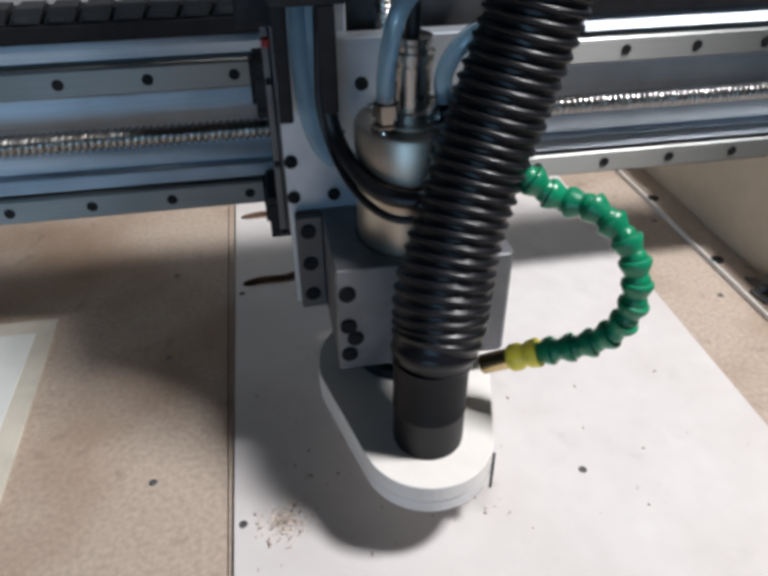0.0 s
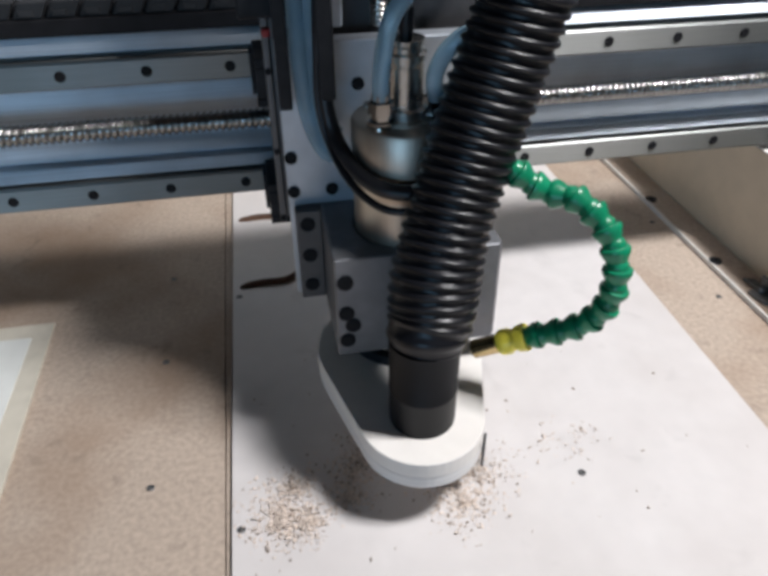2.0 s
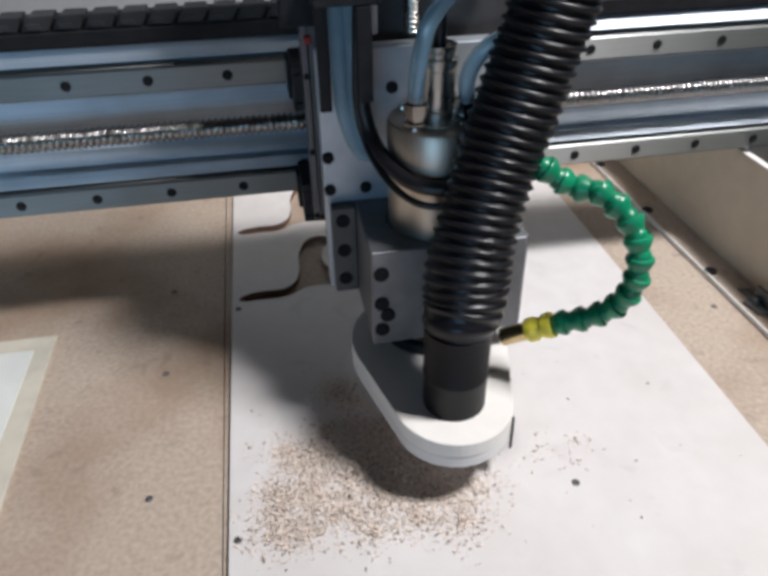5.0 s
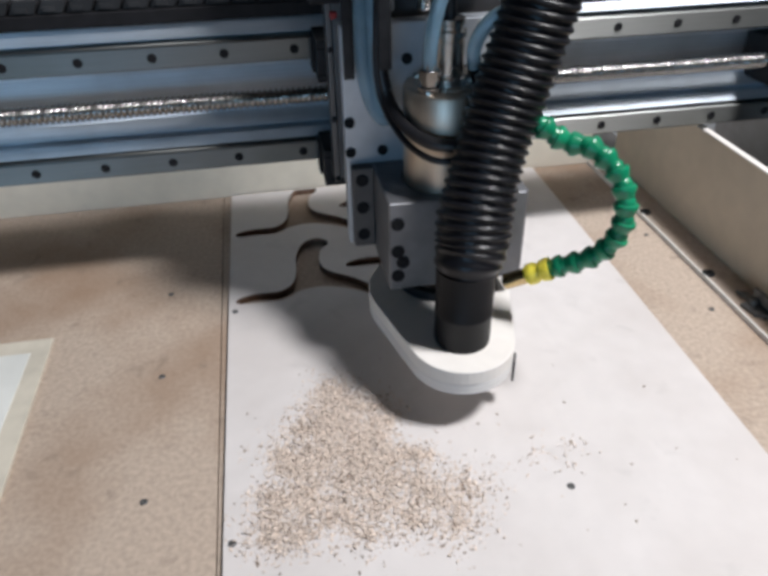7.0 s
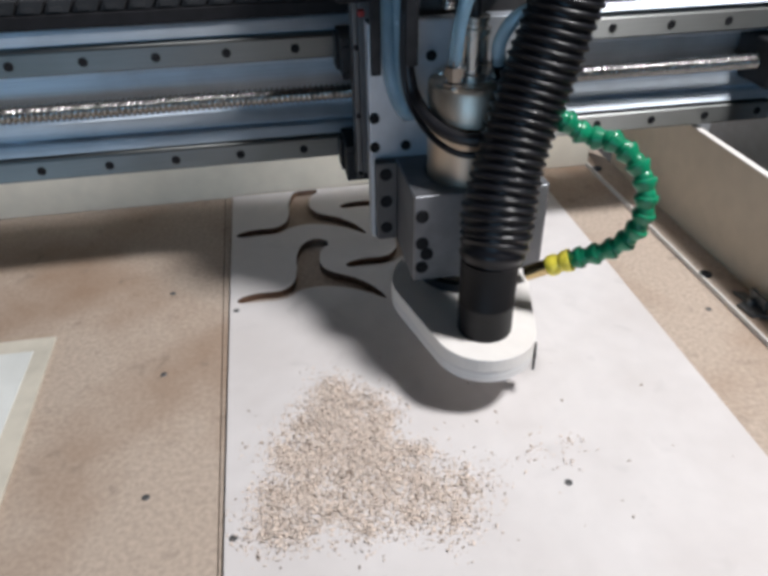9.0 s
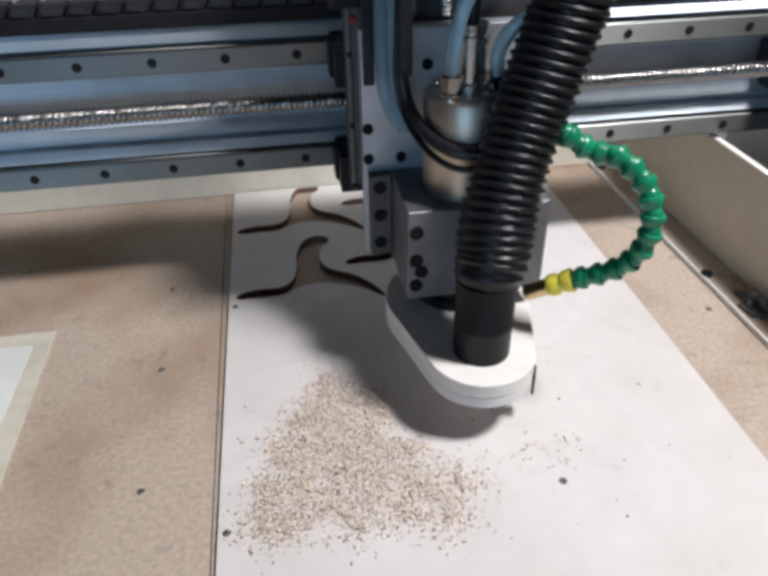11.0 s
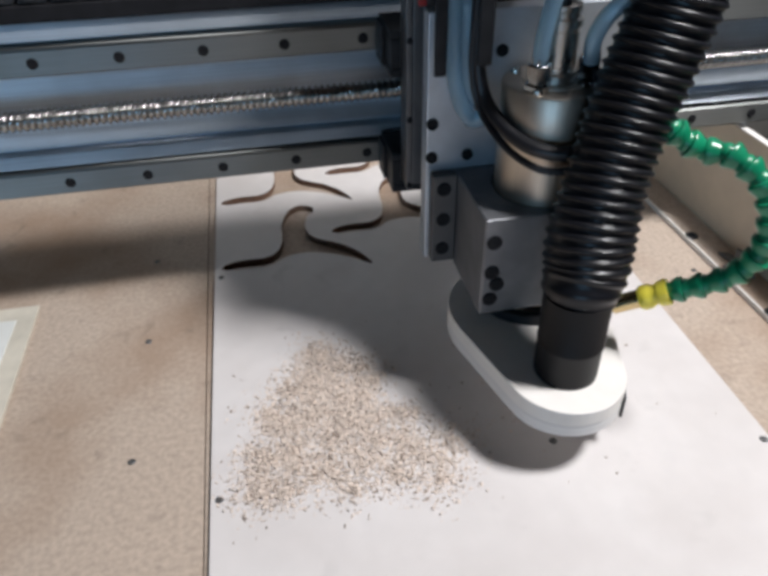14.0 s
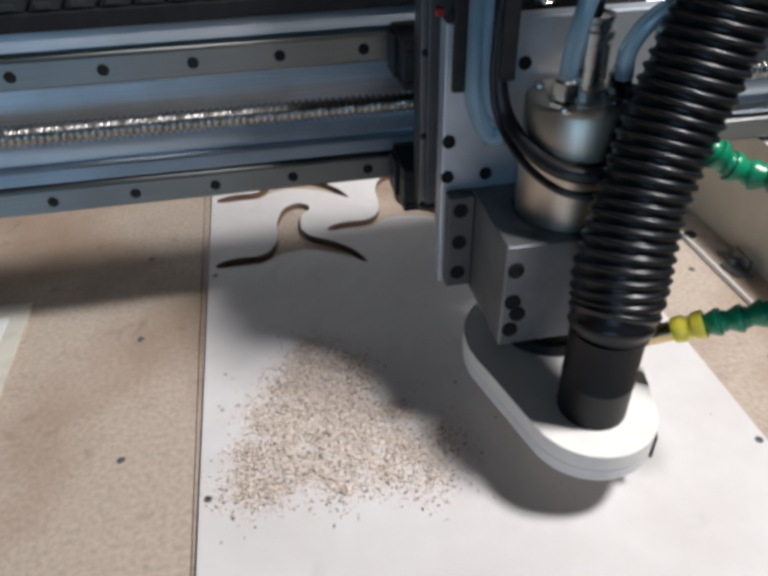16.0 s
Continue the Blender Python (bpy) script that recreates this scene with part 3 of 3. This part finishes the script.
def ribs(d, ang):
    fr = (d / 0.0069 - ang / (2 * math.pi)) % 1.0
    slack = 0.0016 * math.exp(-((d - 0.035) / 0.025) ** 2) + 0.0004 * math.sin(d * 61)
    tall = 0.0022 - 0.0014 * math.exp(-d / 0.018)
    neck = -0.0020 * math.exp(-d / 0.007)
    return neck + slack + tall * max(0.0, math.sin(math.pi * min(1.0, fr / 0.62))) ** 0.7


part("ribbed_hose", tube(even_path(HOSE, 0.00067), 0.0236, 40, ribs), RUBBER, hose, smooth=True)

# jointed coolant hose
nozzle = thing("coolant_hose", "green jointed coolant hose with a yellow end and brass nozzle", "hose")
GREEN_PATH = [(0.104, -0.178, 0.247), (0.116, -0.190, 0.242), (0.127, -0.195, 0.233), (0.140, -0.200, 0.227), (0.150, -0.210, 0.228), (0.158, -0.220, 0.222),
              (0.164, -0.228, 0.214), (0.168, -0.235, 0.200), (0.168, -0.238, 0.182), (0.164, -0.236, 0.166), (0.156, -0.230, 0.153), (0.147, -0.225, 0.146),
              (0.136, -0.218, 0.139), (0.128, -0.2125, 0.1335)]


def bead():
    return lathe([(0.0040, -0.0005), (0.0058, 0.0), (0.0066, 0.0018), (0.0066, 0.0040), (0.0059, 0.0058), (0.0066, 0.0075), (0.0082, 0.0108), (0.0086, 0.0124),
                  (0.0083, 0.0140), (0.0062, 0.0146), (0.0050, 0.0120)], 20)


fine = smooth_path(GREEN_PATH, 40)
line = even_path(GREEN_PATH, sum((q - p).length for p, q in zip(fine, fine[1:])) / 16 * 0.9995)
bead_mesh = None
for i, p in enumerate(line[:-1]):
    d = (line[i + 1] - p).normalized()
    m = Matrix.Translation(p) @ (-d).to_track_quat("Z", "Y").to_matrix().to_4x4() @ pose(0, 0, -0.0135)
    if bead_mesh is None:
        bead_mesh = part("bead", bead(), GREEN, nozzle, smooth=True, m=m).data
    else:
        o = new("bead", bead_mesh)
        o.parent, o.matrix_basis = nozzle, m
end, way = Vector((0.1265, -0.2118, 0.1325)), Vector((-0.75, 0.42, -0.50)).normalized()
turned = Matrix.Translation(end) @ way.to_track_quat("Z", "Y").to_matrix().to_4x4()
part("yellow_end", lathe([(0.004, -0.006), (0.0086, -0.006), (0.0090, -0.004), (0.0082, 0.0005), (0.0070, 0.0015), (0.0070, 0.004), (0.0084, 0.006), (0.0084, 0.011),
                          (0.0072, 0.013), (0.004, 0.013)], 24), YELLOW, nozzle, "yellow end joint", smooth=True, m=turned)
part("nozzle_pipe", lathe([(0, 0.010), (0.0062, 0.010), (0.0062, 0.031), (0.005, 0.032), (0, 0.032)], 20), BRASS, nozzle, "brass nozzle", smooth=True, m=turned)

# coolant tubes and cables on the head
TUBES = [
    ("coolant_tube", "clear blue coolant tube plugged into the spindle", BLUE, 0.0051,
     [(0.052, -0.148, 0.268), (0.052, -0.149, 0.282), (0.054, -0.150, 0.299), (0.059, -0.150, 0.316), (0.074, -0.147, 0.332), (0.090, -0.140, 0.340), (0.10, -0.125, 0.345)]),
    ("coolant_tube", "clear blue coolant tube arching from the spindle", BLUE, 0.0051,
     [(0.084, -0.150, 0.268), (0.082, -0.152, 0.281), (0.086, -0.155, 0.294), (0.094, -0.157, 0.303), (0.104, -0.155, 0.306), (0.113, -0.140, 0.300), (0.118, -0.125, 0.28)]),
    ("coolant_tube", "blue coolant tube hanging over the slide plate", BLUE, 0.0056,
     [(0.0095, -0.1065, 0.3205), (0.0095, -0.1070, 0.300), (0.0105, -0.1070, 0.272), (0.0125, -0.1070, 0.250), (0.0175, -0.1075, 0.231), (0.0245, -0.110, 0.221), (0.031, -0.1125, 0.223)]),
    ("coolant_tube", "blue coolant tube hanging over the slide plate", BLUE, 0.0056,
     [(0.0190, -0.1065, 0.3205), (0.0190, -0.1070, 0.300), (0.0190, -0.1070, 0.272), (0.0205, -0.1075, 0.252), (0.0250, -0.109, 0.238), (0.032, -0.112, 0.233)]),
    ("spindle_cable", "thick black cable looped round the spindle", CABLE, 0.0048,
     [(0.024, -0.118, 0.330), (0.022, -0.119, 0.292), (0.0225, -0.121, 0.262), (0.027, -0.128, 0.240), (0.036, -0.152, 0.228), (0.049, -0.169, 0.223),
      (0.068, -0.1755, 0.222), (0.086, -0.173, 0.226), (0.098, -0.162, 0.236)]),
    ("plug_cable", "black cable rising from the spindle plug", CABLE, 0.0042,
     [(0.069, -0.1345, 0.2995), (0.069, -0.1345, 0.312), (0.069, -0.133, 0.322), (0.074, -0.145, 0.335), (0.078, -0.165, 0.36)]),
    ("thin_cable", "thin black cable looped below the spindle cap", CABLE, 0.0024,
     [(0.020, -0.121, 0.300), (0.0185, -0.122, 0.262), (0.023, -0.130, 0.236), (0.033, -0.154, 0.220), (0.048, -0.173, 0.2125), (0.066, -0.179, 0.2125), (0.082, -0.177, 0.219)]),
]
on_head = [head, shoe, hose, nozzle]
for name, label, mat, radius, pts in TUBES:
    ob = part(name, tube(even_path(pts, 0.002), radius, 14), mat, smooth=True)
    on_head.append(tagged(ob, label, "tube" if mat is BLUE else "cable"))

# ---- sawdust ----


def shaving(bm, m, length, width, curl, index):
    """A thin curled strip, closed all round."""
    rings = []
    for k in range(4):
        a = curl * (k / 3 - 0.5)
        x = length * (k / 3 - 0.5) if abs(curl) < 0.05 else length / curl * math.sin(a)
        z = 0.0 if abs(curl) < 0.05 else length / curl * (math.cos(curl / 2) - math.cos(a)) * -1
        w = width * (0.5 if k in (0, 3) else 1.0)
        rings.append([bm.verts.new(m @ Vector(c)) for c in ((x, -w, z), (x, w, z), (x, w, z + 0.00022), (x, -w, z + 0.00022))])
    for a, b in zip(rings, rings[1:]):
        for k in range(4):
            bm.faces.new((a[k], a[(k + 1) % 4], b[(k + 1) % 4], b[k])).material_index = index
    bm.faces.new(rings[0][::-1]).material_index = index
    bm.faces.new(rings[-1]).material_index = index


def chips(grains, strips, spread, seed, dark):
    rnd = random.Random(seed)
    bm = bmesh.new()
    for n in range(grains + strips):
        r = min(abs(rnd.gauss(0, spread)), 0.032)
        a = rnd.uniform(0, 6.283)
        index = 1 if rnd.random() < dark else 0
        at = Matrix.Translation((r * math.cos(a), r * math.sin(a), 0.0))
        if n < strips:
            turn = Euler((rnd.uniform(-0.5, 0.5), rnd.uniform(-0.35, 0.35), rnd.uniform(0, 6.283))).to_matrix().to_4x4()
            lift = Matrix.Translation((0, 0, rnd.uniform(0.0003, 0.0016)))
            shaving(bm, at @ lift @ turn, rnd.uniform(0.0014, 0.0042), rnd.uniform(0.0003, 0.0007), rnd.choice((-1, 1)) * rnd.uniform(0.2, 2.2), index)
            continue
        s = 0.00024 + 0.0006 * rnd.random() ** 2.2
        m = at @ Matrix.Translation((0, 0, s * 0.4)) @ Euler((rnd.uniform(-0.6, 0.6), rnd.uniform(-0.6, 0.6), rnd.uniform(0, 6))).to_matrix().to_4x4() \
            @ Matrix.Diagonal((s * rnd.uniform(0.8, 2.4), s, s * 0.6, 1))
        v = [bm.verts.new(m @ Vector(c)) for c in ((-1, -1, -0.5), (1, -0.8, -0.5), (0.9, 1, -0.5), (-1, 0.9, -0.4), (0.1, 0, 0.8))]
        for f in ((0, 1, 4), (1, 2, 4), (2, 3, 4), (3, 0, 4), (3, 2, 1, 0)):
            bm.faces.new([v[k] for k in f]).material_index = index
    return bm


scatter = random.Random(5)
dust_rows = []
for i in range(72):
    u, v = (i * 0.754878 + 0.3) % 1.0, (i * 0.569840 + 0.1) % 1.0
    y = -0.133 - 0.150 * v ** 0.75
    x = 0.084 + 0.006 * math.sin(9 * v) + (0.016 + 0.076 * v ** 0.8) * (2 * u - 1)
    x, y = x + scatter.gauss(0, 0.006), y + scatter.gauss(0, 0.008)
    x = max(x, 0.026)
    # the heap grows from its near edge, and last where the shoe stood
    start = scatter.uniform(0.2, 3.4) if y < -0.215 else scatter.uniform(2.6, 5.6)
    if i >= 66:
        x, y, start = 0.262 + scatter.gauss(0, 0.022), -0.235 + scatter.gauss(0, 0.020), scatter.uniform(0.3, 2.0)
    grains, strips = int(230 + 330 * scatter.random() ** 1.3), int(48 + 66 * scatter.random() ** 1.5)
    if i >= 66:
        grains, strips = 14, 5
    ob = part("sawdust", chips(grains, strips, scatter.choice((0.009, 0.014, 0.019)), i, 0.13), [DUST, CHIP])
    tagged(ob, "curled pale brown sawdust lying on the white board", "sawdust", kind="stuff")
    hide = (0.140 + scatter.uniform(-0.012, 0.012), -0.195 + scatter.uniform(-0.012, 0.012))
    early = i < 66 and y < -0.235 and scatter.random() < 0.24
    dust_rows.append((ob, start, (x, y) if early else hide, (x, y)))
loose = bmesh.new()
for i in range(120):
    x, y = scatter.uniform(0.0, 0.39), scatter.uniform(-0.31, -0.10)
    if x > 0.2 and scatter.random() < 0.75:
        continue
    s = scatter.uniform(0.0003, 0.0007)
    m = Matrix.Translation((x, y, TOP + s * 0.5)) @ pose(0, 0, 0, 0, 0, scatter.uniform(0, 360)) @ Matrix.Diagonal((s * scatter.uniform(1, 3), s, s, 1))
    bmesh.ops.create_cube(loose, size=1.6, matrix=m)
on_bed(tagged(part("loose_chips", loose, CHIP), "loose dark chips strewn over the white board", "chips", kind="stuff"))


def motions():
    for ob in (gantry, chain):
        walk(ob, [(t, pose(0, y, 0)) for t, x, y, z in MOVES])
    walk(carriage, [(t, pose(x, y, 0)) for t, x, y, z in MOVES])
    for ob in on_head:
        walk(ob, [(t, pose(x, y, z)) for t, x, y, z in MOVES])
    for ob, start, hide, place in dust_rows:
        a, b = (pose(*(BED @ Vector((*p, TOP)))) for p in (hide, place))
        walk(ob, [(0, a), (start, a), (start + 0.35, b), (16, b)])


motions()
